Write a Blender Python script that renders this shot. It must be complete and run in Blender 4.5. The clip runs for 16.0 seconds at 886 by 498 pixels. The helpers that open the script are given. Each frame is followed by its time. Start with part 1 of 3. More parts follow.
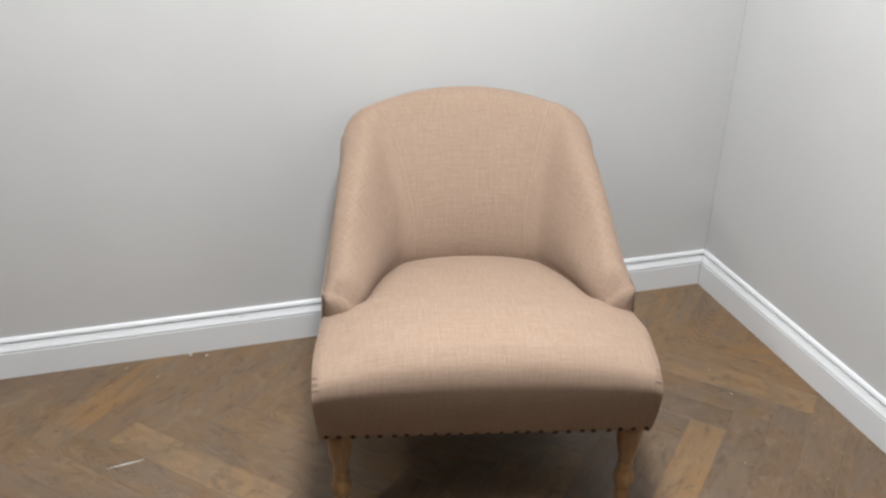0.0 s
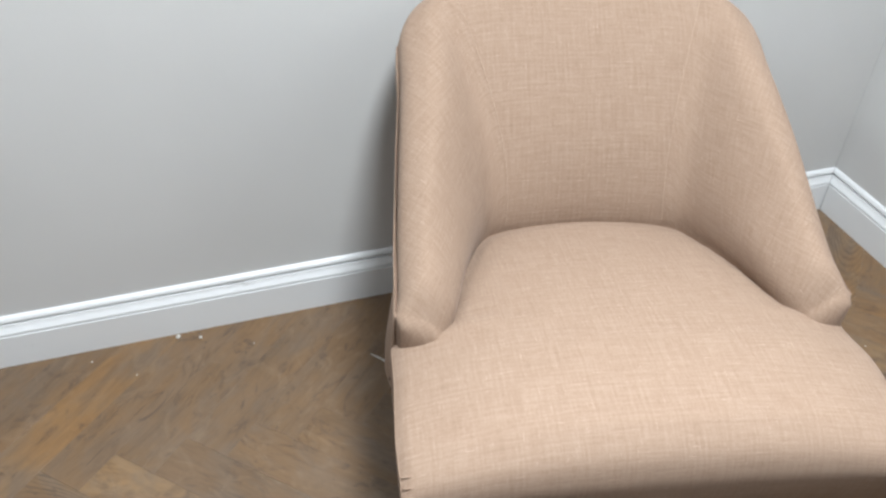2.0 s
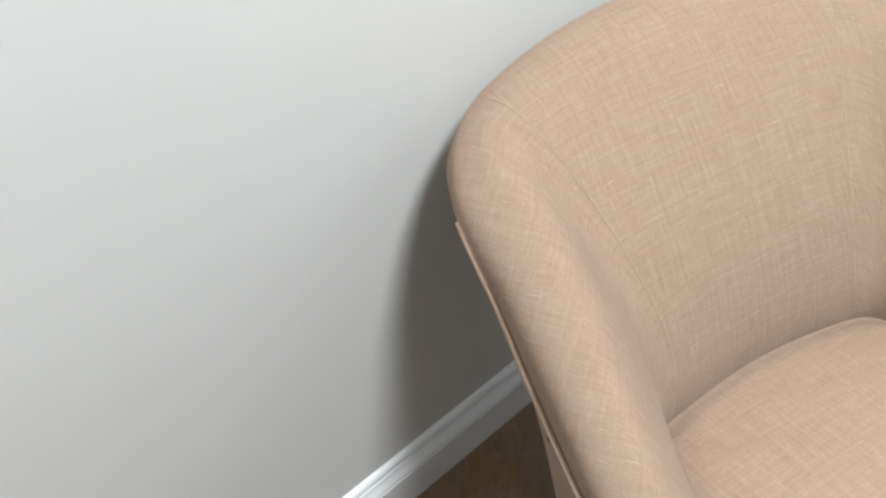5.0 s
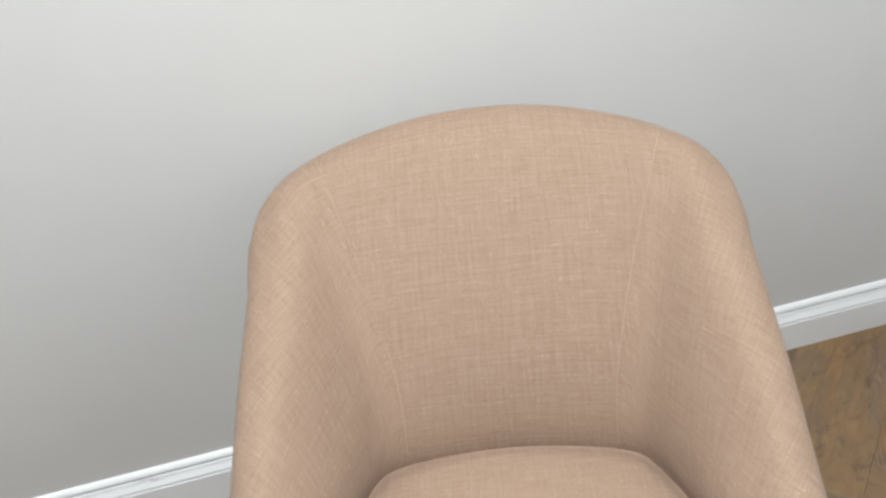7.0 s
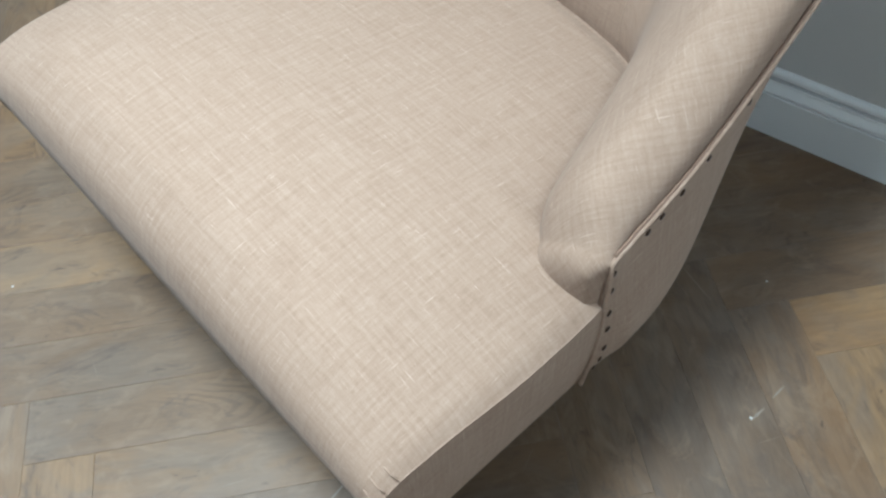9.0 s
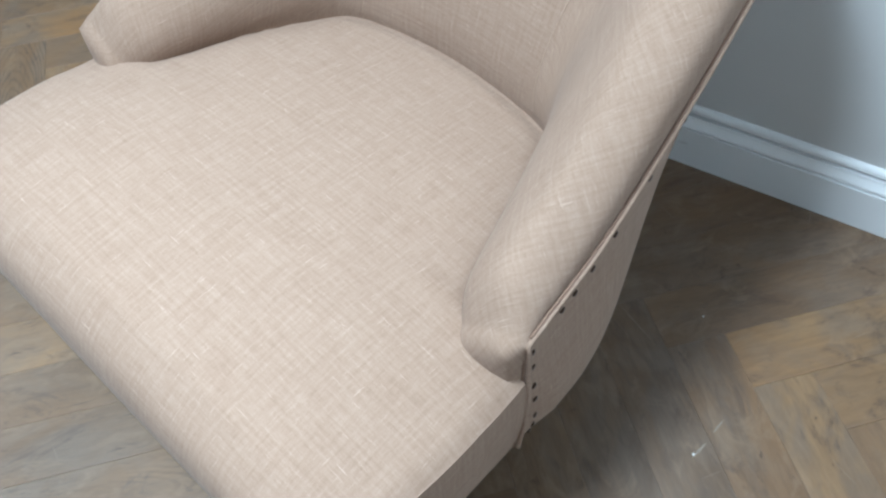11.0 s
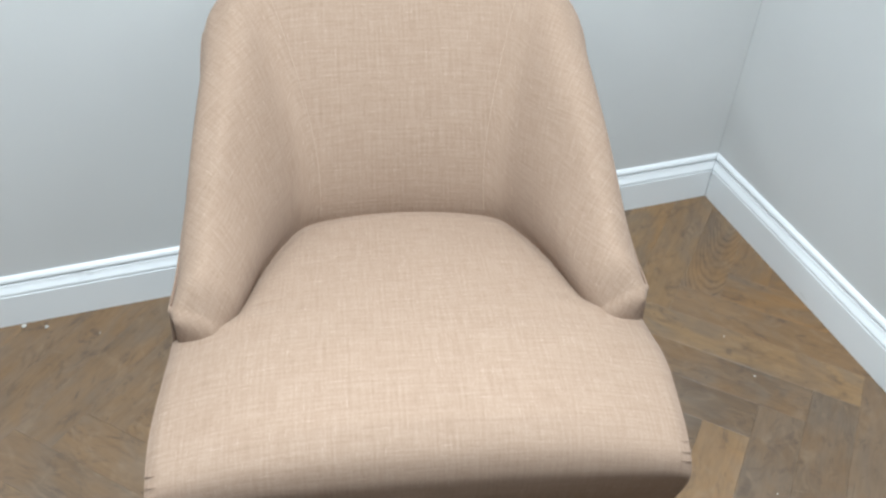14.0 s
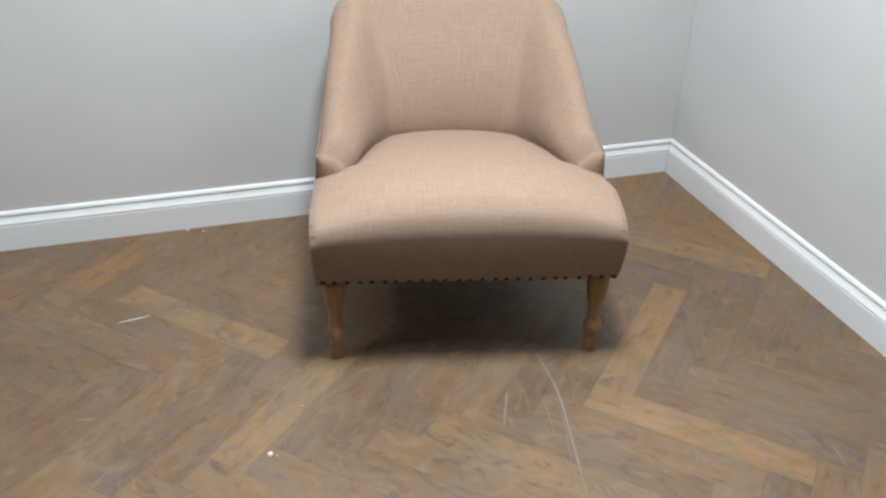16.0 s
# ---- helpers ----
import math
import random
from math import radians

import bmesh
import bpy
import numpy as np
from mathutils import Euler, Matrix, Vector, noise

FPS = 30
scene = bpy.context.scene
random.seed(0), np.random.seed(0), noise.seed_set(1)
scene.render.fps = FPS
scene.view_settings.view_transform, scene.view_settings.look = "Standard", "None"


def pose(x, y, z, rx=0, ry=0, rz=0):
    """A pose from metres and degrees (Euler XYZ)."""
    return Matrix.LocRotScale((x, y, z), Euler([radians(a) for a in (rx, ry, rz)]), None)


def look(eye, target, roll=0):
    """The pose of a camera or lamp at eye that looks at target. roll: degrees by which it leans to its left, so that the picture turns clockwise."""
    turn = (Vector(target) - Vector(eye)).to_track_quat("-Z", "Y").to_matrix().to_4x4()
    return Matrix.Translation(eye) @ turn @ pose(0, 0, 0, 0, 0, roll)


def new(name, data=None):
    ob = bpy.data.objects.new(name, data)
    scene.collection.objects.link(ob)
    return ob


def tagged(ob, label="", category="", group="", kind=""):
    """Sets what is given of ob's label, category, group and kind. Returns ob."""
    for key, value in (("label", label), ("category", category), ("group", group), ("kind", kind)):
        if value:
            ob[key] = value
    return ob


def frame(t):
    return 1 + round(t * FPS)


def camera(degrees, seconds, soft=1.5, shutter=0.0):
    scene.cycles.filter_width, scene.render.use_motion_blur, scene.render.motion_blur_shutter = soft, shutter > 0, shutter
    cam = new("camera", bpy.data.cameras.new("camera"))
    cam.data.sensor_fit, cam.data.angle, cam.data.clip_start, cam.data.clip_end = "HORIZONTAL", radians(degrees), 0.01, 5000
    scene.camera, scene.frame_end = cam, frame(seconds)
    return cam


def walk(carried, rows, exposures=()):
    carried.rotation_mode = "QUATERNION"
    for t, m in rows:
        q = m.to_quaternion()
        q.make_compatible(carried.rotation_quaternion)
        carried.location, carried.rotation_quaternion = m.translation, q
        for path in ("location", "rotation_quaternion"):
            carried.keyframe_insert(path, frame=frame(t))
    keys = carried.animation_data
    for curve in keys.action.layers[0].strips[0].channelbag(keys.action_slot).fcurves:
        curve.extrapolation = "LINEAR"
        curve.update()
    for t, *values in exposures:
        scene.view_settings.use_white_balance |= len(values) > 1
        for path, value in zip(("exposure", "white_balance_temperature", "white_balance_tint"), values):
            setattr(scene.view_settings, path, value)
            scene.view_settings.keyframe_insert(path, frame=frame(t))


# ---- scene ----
cam = camera(54.6, 16.0, soft=2.5, shutter=0.15)

PATH = [
    (0, (-1.389, -1.993, 1.28), (-0.895, -0.282, 0.371), 0.8),
    (0.5, (-1.397, -1.842, 1.263), (-0.796, -0.239, 0.228), 1.4),
    (1, (-1.374, -1.67, 1.221), (-0.781, -0.136, 0.083), 1.3),
    (1.5, (-1.334, -1.454, 1.208), (-0.821, 0.07, 0.019), 1.2),
    (2, (-1.437, -1.274, 1.194), (-0.895, 0.182, -0.066), 2.8),
    (2.5, (-1.523, -1.14, 1.191), (-0.779, 0.141, -0.153), 4.5),
    (3, (-1.514, -0.981, 1.162), (-0.65, 0.199, -0.201), 1.4),
    (5.5, (-1.413, -0.507, 1.139), (-0.572, 0.609, -0.292), -6.4),
    (6, (-1.272, -0.63, 1.167), (-0.672, 0.704, -0.196), -10.2),
    (6.5, (-1.203, -0.838, 1.206), (-0.801, 0.601, -0.124), -6.8),
    (7, (-1.002, -0.927, 1.241), (-0.743, 0.572, -0.058), -6.8),
    (7.5, (-0.747, -0.915, 1.221), (-0.724, 0.571, -0.118), -8.2),
    (8, (-0.585, -0.907, 1.121), (-0.897, 0.443, -0.321), -7.3),
    (8.5, (-0.493, -0.932, 1.015), (-1.09, 0.212, -0.514), -5.7),
    (9, (-0.457, -0.989, 0.944), (-1.165, -0.049, -0.673), -2.6),
    (11.5, (-0.434, -0.905, 1.025), (-1.071, 0.101, -0.582), -6.9),
    (12, (-0.481, -0.882, 1.05), (-0.813, 0.225, -0.583), -7.6),
    (12.5, (-0.651, -0.879, 1.125), (-0.568, 0.258, -0.519), -3.6),
    (13, (-0.813, -1.007, 1.157), (-0.507, 0.279, -0.344), 0.1),
    (13.5, (-0.978, -1.164, 1.185), (-0.621, 0.209, -0.225), 0.7),
    (14, (-1.144, -1.34, 1.203), (-0.622, 0.09, -0.094), 2.6),
    (14.5, (-1.245, -1.531, 1.24), (-0.671, -0.065, 0.006), 3.1),
    (15, (-1.284, -1.766, 1.258), (-0.75, -0.215, 0.115), 2.4),
    (15.5, (-1.365, -1.981, 1.249), (-0.85, -0.374, 0.175), 1.9),
    (16, (-1.468, -2.187, 1.205), (-0.934, -0.559, 0.174), 1.8),
]
EXPOSURES = [(0.0, 0.28, 6200, 8), (1.0, 0.47, 5950, 7), (1.5, 0.48, 5930, 6), (2.5, 0.51, 5900, 4), (3.0, 0.52, 5950, 3), (5.5, 0.40, 6100, 5), (6.5, 0.34, 6150, 6), (7.0, 0.30, 6150, 6), (8.0, 0.43, 6050, 2), (8.5, 0.48, 5620, -3), (9.0, 0.48, 5200, -5), (11.5, 0.58, 5020, -3), (12.5, 0.64, 5180, -3), (13.5, 0.58, 5530, -1), (14.0, 0.52, 5600, 0), (14.5, 0.45, 5700, 1), (15.5, 0.38, 5880, 4), (16.0, 0.37, 5880, 5)]
walk(cam, [(t, look(eye, target, roll)) for t, eye, target, roll in PATH], EXPOSURES)

# ---- light ----
world = bpy.data.worlds.new("world")
world.use_nodes = True
world.node_tree.nodes["Background"].inputs[0].default_value = (0.9, 0.95, 1.0, 1)
world.node_tree.nodes["Background"].inputs[1].default_value = 0.25
scene.world = world


def ceiling_lamp(x, y, power, radius):
    """A wide-angle downlight set into the ceiling."""
    data = bpy.data.lights.new("ceiling_lamp", "SPOT")
    data.energy, data.color, data.shadow_soft_size = power, (1.0, 0.985, 0.965), radius
    data.spot_size, data.spot_blend = radians(174), 0.15
    lamp = new("ceiling_lamp", data)
    lamp.matrix_world = pose(x, y, 2.46)
    return lamp


ceiling_lamp(-1.01, -1.03, 288, 0.23)
ceiling_lamp(-3.00, -1.00, 70, 0.17)


# ---- materials ----
def material(name, rough=0.6, metal=0.0):
    mat = bpy.data.materials.new(name)
    mat.use_nodes = True
    bsdf = mat.node_tree.nodes["Principled BSDF"]
    bsdf.inputs["Roughness"].default_value = rough
    bsdf.inputs["Metallic"].default_value = metal
    return mat, mat.node_tree.nodes, mat.node_tree.links, bsdf


def node(nodes, kind, **values):
    n = nodes.new(kind)
    for key, value in values.items():
        n.inputs[key.replace("_", " ")].default_value = value
    return n


def ramp(nodes, links, source, *stops):
    r = nodes.new("ShaderNodeValToRGB")
    while len(r.color_ramp.elements) < len(stops):
        r.color_ramp.elements.new(0.5)
    for e, (at, colour) in zip(r.color_ramp.elements, stops):
        e.position = at
        e.color = (*colour, 1) if len(colour) == 3 else colour
    links.new(source, r.inputs[0])
    return r.outputs[0]


def mapped(nodes, links, source, scale, turn=0.0, shift=None):
    if turn:
        first = nodes.new("ShaderNodeMapping")
        first.inputs["Rotation"].default_value = (0, 0, radians(turn))
        links.new(source, first.inputs["Vector"])
        source = first.outputs[0]
    m = nodes.new("ShaderNodeMapping")
    m.inputs["Scale"].default_value = scale
    links.new(source, m.inputs["Vector"])
    if shift is not None:
        links.new(shift, m.inputs["Location"])
    return m.outputs[0]


def noise_of(nodes, links, vector, scale, detail=3.0, rough=0.55, warp=0.0):
    n = node(nodes, "ShaderNodeTexNoise", Scale=scale, Detail=detail, Roughness=rough, Distortion=warp)
    links.new(vector, n.inputs["Vector"])
    return n.outputs["Fac"]


def mix(nodes, links, fac, a, b, blend="MIX"):
    m = nodes.new("ShaderNodeMix")
    m.data_type, m.blend_type = "RGBA", blend
    for socket, value in ((m.inputs[0], fac), (m.inputs[6], a), (m.inputs[7], b)):
        if isinstance(value, bpy.types.NodeSocket):
            links.new(value, socket)
        elif isinstance(value, (int, float)):
            socket.default_value = value
        else:
            socket.default_value = (*value, 1)
    return m.outputs[2]


def calc(nodes, links, op, a, b=0.0):
    m = nodes.new("ShaderNodeMath")
    m.operation = op
    for socket, value in ((m.inputs[0], a), (m.inputs[1], b)):
        if isinstance(value, (int, float)):
            socket.default_value = value
        else:
            links.new(value, socket)
    return m.outputs[0]


def bumped(nodes, links, bsdf, height, strength, distance):
    b = node(nodes, "ShaderNodeBump", Strength=strength, Distance=distance)
    links.new(height, b.inputs["Height"])
    links.new(b.outputs[0], bsdf.inputs["Normal"])


def linen(name, turn=0.0):
    """Slubby woven linen; the weave follows the UV map, which is in metres."""
    mat, N, K, bsdf = material(name, 0.85)
    uv = N.new("ShaderNodeTexCoord").outputs["UV"]
    across = noise_of(N, K, mapped(N, K, uv, (17, 270, 1), turn), 1.0, 4.0, 0.58)
    along = noise_of(N, K, mapped(N, K, uv, (270, 17, 1), turn), 1.0, 4.0, 0.58)
    weave_a = noise_of(N, K, mapped(N, K, uv, (120, 1500, 1), turn), 1.0, 2.0)
    weave_b = noise_of(N, K, mapped(N, K, uv, (1500, 120, 1), turn), 1.0, 2.0)
    patch = noise_of(N, K, mapped(N, K, uv, (10, 10, 1), turn), 1.0, 4.0)
    both = calc(N, K, "ADD", across, along)
    fine = calc(N, K, "ADD", weave_a, weave_b)
    total = calc(N, K, "ADD", calc(N, K, "MULTIPLY", both, 0.27), calc(N, K, "MULTIPLY", fine, 0.23))
    colour = ramp(N, K, total, (0.355, (0.203, 0.132, 0.090)), (0.5, (0.268, 0.188, 0.136)), (0.645, (0.336, 0.248, 0.188)))
    slub_a = ramp(N, K, noise_of(N, K, mapped(N, K, uv, (34, 700, 1), turn), 1.0, 1.0), (0.69, (0, 0, 0)), (0.77, (1, 1, 1)))
    slub_b = ramp(N, K, noise_of(N, K, mapped(N, K, uv, (700, 34, 1), turn), 1.0, 1.0), (0.69, (0, 0, 0)), (0.77, (1, 1, 1)))
    slubs = mix(N, K, 1.0, slub_a, slub_b, "LIGHTEN")
    colour = mix(N, K, calc(N, K, "MULTIPLY", slubs, 0.6), colour, (0.46, 0.35, 0.275))
    colour = mix(N, K, calc(N, K, "MULTIPLY", patch, 0.22), colour, (0.282, 0.201, 0.152))
    K.new(colour, bsdf.inputs["Base Color"])
    bsdf.inputs["Sheen Weight"].default_value = 0.06
    bsdf.inputs["Sheen Roughness"].default_value = 0.5
    bsdf.inputs["Specular IOR Level"].default_value = 0.2
    bumped(N, K, bsdf, calc(N, K, "ADD", total, calc(N, K, "MULTIPLY", slubs, 0.15)), 0.32, 0.0011)
    return mat


def painted(name, colour, rough, grain, depth, scuffs=0.0):
    mat, N, K, bsdf = material(name, rough)
    ob = N.new("ShaderNodeTexCoord").outputs["Object"]
    large = noise_of(N, K, ob, 1.7, 4.0)
    small = noise_of(N, K, ob, grain, 3.0)
    dark = tuple(c * 0.93 for c in colour)
    paint = ramp(N, K, large, (0.3, dark), (0.7, colour))
    if scuffs:
        marks = noise_of(N, K, mapped(N, K, ob, (9, 9, 40)), 1.0, 4.0, 0.7)
        paint = mix(N, K, ramp(N, K, marks, (0.66, (0, 0, 0)), (0.74, (scuffs,) * 3)), paint, (0.33, 0.32, 0.31))
    K.new(paint, bsdf.inputs["Base Color"])
    K.new(ramp(N, K, small, (0.3, (rough - 0.08,) * 3), (0.7, (rough + 0.08,) * 3)), bsdf.inputs["Roughness"])
    bumped(N, K, bsdf, small, 0.25, depth)
    return mat


PLANK_L, PLANK_W, GAP = 0.460, 0.0830, 0.0001


def oak(name):
    """Brown smoked-oak vinyl plank: grain runs along the plank's own x; each plank has its own tone."""
    mat, N, K, bsdf = material(name, 0.42)
    ob = N.new("ShaderNodeTexCoord").outputs["Object"]
    info = N.new("ShaderNodeObjectInfo")
    chance = info.outputs["Random"]
    shade = N.new("ShaderNodeSeparateColor")
    K.new(info.outputs["Color"], shade.inputs[0])  # red: tone, green: ring figure, blue: ochre
    shift = N.new("ShaderNodeCombineXYZ")
    K.new(calc(N, K, "MULTIPLY", chance, 57.0), shift.inputs[0])
    K.new(calc(N, K, "MULTIPLY", chance, 31.0), shift.inputs[1])
    vec = N.new("ShaderNodeVectorMath")
    vec.operation = "ADD"
    K.new(ob, vec.inputs[0])
    K.new(shift.outputs[0], vec.inputs[1])
    at = vec.outputs[0]
    cloud = noise_of(N, K, mapped(N, K, at, (6, 11, 1)), 1.0, 7.0, 0.62, 1.2)
    streak = noise_of(N, K, mapped(N, K, at, (5, 26, 1)), 1.0, 7.0, 0.64, 1.5)
    grain = noise_of(N, K, mapped(N, K, at, (26, 210, 1)), 1.0, 5.0, 0.7, 0.6)
    broad = noise_of(N, K, mapped(N, K, at, (4, 9, 1)), 1.0, 5.0, 0.6, 0.8)
    knots = noise_of(N, K, mapped(N, K, at, (12, 24, 1)), 1.0, 7.0, 0.66, 2.0)
    # Cathedral rings show on parts of some boards only.
    here = N.new("ShaderNodeSeparateXYZ")
    K.new(ob, here.inputs[0])
    bent = N.new("ShaderNodeCombineXYZ")
    wob = noise_of(N, K, mapped(N, K, at, (7, 20, 1)), 1.0, 2.0)
    K.new(calc(N, K, "MULTIPLY", calc(N, K, "SUBTRACT", here.outputs[0], calc(N, K, "MULTIPLY", chance, PLANK_L)), 11.0), bent.inputs[0])
    K.new(calc(N, K, "ADD", calc(N, K, "MULTIPLY", calc(N, K, "SUBTRACT", here.outputs[1], 0.038), 58.0), wob), bent.inputs[1])
    rings = N.new("ShaderNodeTexWave")
    rings.wave_type = "RINGS"
    rings.rings_direction = "SPHERICAL"
    rings.inputs["Scale"].default_value = 1.15
    rings.inputs["Distortion"].default_value = 3.0
    rings.inputs["Detail"].default_value = 4.0
    K.new(bent.outputs[0], rings.inputs["Vector"])
    # Each board's own tone, from dark grey-brown to pale ochre.
    tone = ramp(N, K, shade.outputs[0], (0.0, (0.078, 0.055, 0.037)), (0.3, (0.126, 0.087, 0.055)), (0.6, (0.186, 0.120, 0.064)), (1.0, (0.280, 0.184, 0.090)))
    colour = mix(N, K, ramp(N, K, cloud, (0.43, (0, 0, 0)), (0.58, (0.60, 0.60, 0.60))), tone, (0.150, 0.118, 0.090))
    colour = mix(N, K, calc(N, K, "MULTIPLY", ramp(N, K, broad, (0.42, (0, 0, 0)), (0.60, (1, 1, 1))), calc(N, K, "ADD", calc(N, K, "MULTIPLY", shade.outputs[2], 0.6), 0.22)), colour, (0.236, 0.132, 0.048))
    colour = mix(N, K, 1.0, colour, ramp(N, K, streak, (0.30, (0.83, 0.82, 0.81)), (0.50, (1.0, 1.0, 1.0)), (0.68, (1.10, 1.10, 1.09))), "MULTIPLY")
    colour = mix(N, K, 1.0, colour, ramp(N, K, grain, (0.3, (0.88, 0.88, 0.88)), (0.66, (1.08, 1.08, 1.08))), "MULTIPLY")
    ringed = mix(N, K, 1.0, colour, ramp(N, K, rings.outputs["Fac"], (0.10, (0.60, 0.58, 0.56)), (0.55, (1.10, 1.10, 1.09))), "MULTIPLY")
    where = noise_of(N, K, mapped(N, K, at, (4, 6, 1)), 1.0, 3.0)
    colour = mix(N, K, calc(N, K, "MAXIMUM", ramp(N, K, where, (0.62, (0, 0, 0)), (0.70, (0.5, 0.5, 0.5))), calc(N, K, "MULTIPLY", shade.outputs[1], ramp(N, K, cloud, (0.36, (0.15, 0.15, 0.15)), (0.54, (1, 1, 1))))), colour, ringed)
    smoke = noise_of(N, K, mapped(N, K, at, (9, 17, 1)), 1.0, 8.0, 0.66, 2.2)
    colour = mix(N, K, ramp(N, K, smoke, (0.54, (0, 0, 0)), (0.68, (0.62, 0.62, 0.62))), colour, (0.066, 0.047, 0.036))
    pale = noise_of(N, K, mapped(N, K, at, (11, 20, 1)), 1.0, 7.0, 0.66, 1.4)
    colour = mix(N, K, ramp(N, K, pale, (0.54, (0, 0, 0)), (0.68, (0.42, 0.42, 0.42))), colour, (0.262, 0.192, 0.126))
    colour = mix(N, K, ramp(N, K, knots, (0.63, (0, 0, 0)), (0.72, (0.8, 0.8, 0.8))), colour, (0.050, 0.033, 0.022))
    cracks = noise_of(N, K, mapped(N, K, at, (9, 120, 1)), 1.0, 3.0, 0.5)
    colour = mix(N, K, ramp(N, K, cracks, (0.69, (0, 0, 0)), (0.76, (0.5, 0.5, 0.5))), colour, (0.045, 0.031, 0.022))
    dust = noise_of(N, K, mapped(N, K, N.new("ShaderNodeNewGeometry").outputs["Position"], (3.1, 3.1, 1)), 1.0, 7.0, 0.66)
    colour = mix(N, K, ramp(N, K, dust, (0.46, (0, 0, 0)), (0.68, (0.20, 0.20, 0.20))), colour, (0.235, 0.195, 0.160))
    colour = mix(N, K, 1.0, colour, (0.855, 0.81, 0.77), "MULTIPLY")
    # Fine drag marks across the boards.
    place = N.new("ShaderNodeNewGeometry").outputs["Position"]
    marks = None
    for turn_, fine_ in ((28, 190), (-52, 240), (81, 210)):
        line = ramp(N, K, noise_of(N, K, mapped(N, K, place, (7, fine_, 1), turn_), 1.0, 1.0), (0.755, (0, 0, 0)), (0.83, (0.4, 0.4, 0.4)))
        marks = line if marks is None else mix(N, K, 1.0, marks, line, "LIGHTEN")
    colour = mix(N, K, marks, colour, (0.30, 0.245, 0.19))
    K.new(colour, bsdf.inputs["Base Color"])
    K.new(ramp(N, K, broad, (0.3, (0.36,) * 3), (0.7, (0.52,) * 3)), bsdf.inputs["Roughness"])
    bsdf.inputs["Specular IOR Level"].default_value = 0.5
    bumped(N, K, bsdf, grain, 0.3, 0.0008)
    return mat


def turned_wood(name):
    mat, N, K, bsdf = material(name, 0.4)
    ob = N.new("ShaderNodeTexCoord").outputs["Object"]
    grain = noise_of(N, K, mapped(N, K, ob, (160, 160, 9)), 1.0, 4.0)
    K.new(ramp(N, K, grain, (0.3, (0.19, 0.100, 0.040)), (0.7, (0.30, 0.172, 0.075))), bsdf.inputs["Base Color"])
    bumped(N, K, bsdf, grain, 0.2, 0.0006)
    return mat


def plain(name, colour, rough, metal=0.0, scale=60.0):
    mat, N, K, bsdf = material(name, rough, metal)
    ob = N.new("ShaderNodeTexCoord").outputs["Object"]
    spots = noise_of(N, K, ob, scale, 3.0)
    K.new(ramp(N, K, spots, (0.3, tuple(c * 0.75 for c in colour)), (0.7, colour)), bsdf.inputs["Base Color"])
    return mat


LINEN = linen("linen")
LINEN_BIAS = linen("linen_bias", 38)
LINEN_BIAS_2 = linen("linen_bias_other_hand", -38)
WALL = painted("wall_paint", (0.560, 0.556, 0.549), 0.75, 260, 0.0004)
GLOSS = painted("skirting_paint", (0.75, 0.762, 0.775), 0.4, 90, 0.0003, 0.45)
# Darker than WALL so the unseen far walls return less bounce light.
UNSEEN_WALL = painted("unseen_wall_dimmed", (0.30, 0.298, 0.294), 0.8, 260, 0.0004)
# Ceiling out of view; its tone is lowered to weaken bounce light.
CEILING = painted("unseen_ceiling_dimmed", (0.58, 0.58, 0.57), 0.85, 200, 0.0004)
OAK = oak("oak_plank")
JOINT = plain("joint", (0.11, 0.075, 0.05), 0.8)
BEECH = turned_wood("beech")
BRONZE = plain("bronze", (0.050, 0.027, 0.016), 0.45, 0.55, 300)
THREAD = plain("thread", (0.38, 0.275, 0.20), 0.85, 0.0, 500)
CAMBRIC = plain("dust_cloth", (0.012, 0.012, 0.012), 0.95)
CHIP = plain("plaster", (0.56, 0.545, 0.51), 0.8, 0.0, 400)
SCUFF = plain("scuff", (0.235, 0.195, 0.155), 0.6, 0.0, 90)
# Brown that paints the shade inside the open seams by the piping.
GAP_SHADE = plain("gap_shade_brown", (0.20, 0.125, 0.085), 0.8, 0.0, 400)


# ---- building helpers ----
def part(name, bm, mat, parent, label="", smooth=True):
    mesh = bpy.data.meshes.new(name)
    bm.normal_update()
    bm.to_mesh(mesh)
    bm.free()
    if smooth:
        mesh.polygons.foreach_set("use_smooth", [True] * len(mesh.polygons))
    mesh.materials.append(mat)
    ob = new(name, mesh)
    ob.parent = parent
    if label:
        tagged(ob, label)
    return ob


def thing(name, m, label, category, group="", kind=""):
    ob = new(name)
    ob.empty_display_size = 0.1
    ob.matrix_world = m
    return tagged(ob, label, category, group, kind)


def box(bm, x0, x1, y0, y1, z0, z1):
    v = [bm.verts.new((x, y, z)) for x in (x0, x1) for y in (y0, y1) for z in (z0, z1)]
    for f in ((0, 1, 3, 2), (4, 6, 7, 5), (0, 4, 5, 1), (2, 3, 7, 6), (0, 2, 6, 4), (1, 5, 7, 3)):
        bm.faces.new([v[i] for i in f])


def spline(points, n):
    """n points along a Catmull-Rom curve through the given ones."""
    p = np.array(points, float)
    p = np.vstack([2 * p[0] - p[1], p, 2 * p[-1] - p[-2]])
    out = []
    for t in np.linspace(0, len(p) - 3, n):
        i = min(int(t), len(p) - 4)
        f = t - i
        a, b, c, d = p[i : i + 4]
        out.append(0.5 * (2 * b + (c - a) * f + (2 * a - 5 * b + 4 * c - d) * f * f + (3 * b - a - 3 * c + d) * f**3))
    return np.array(out)


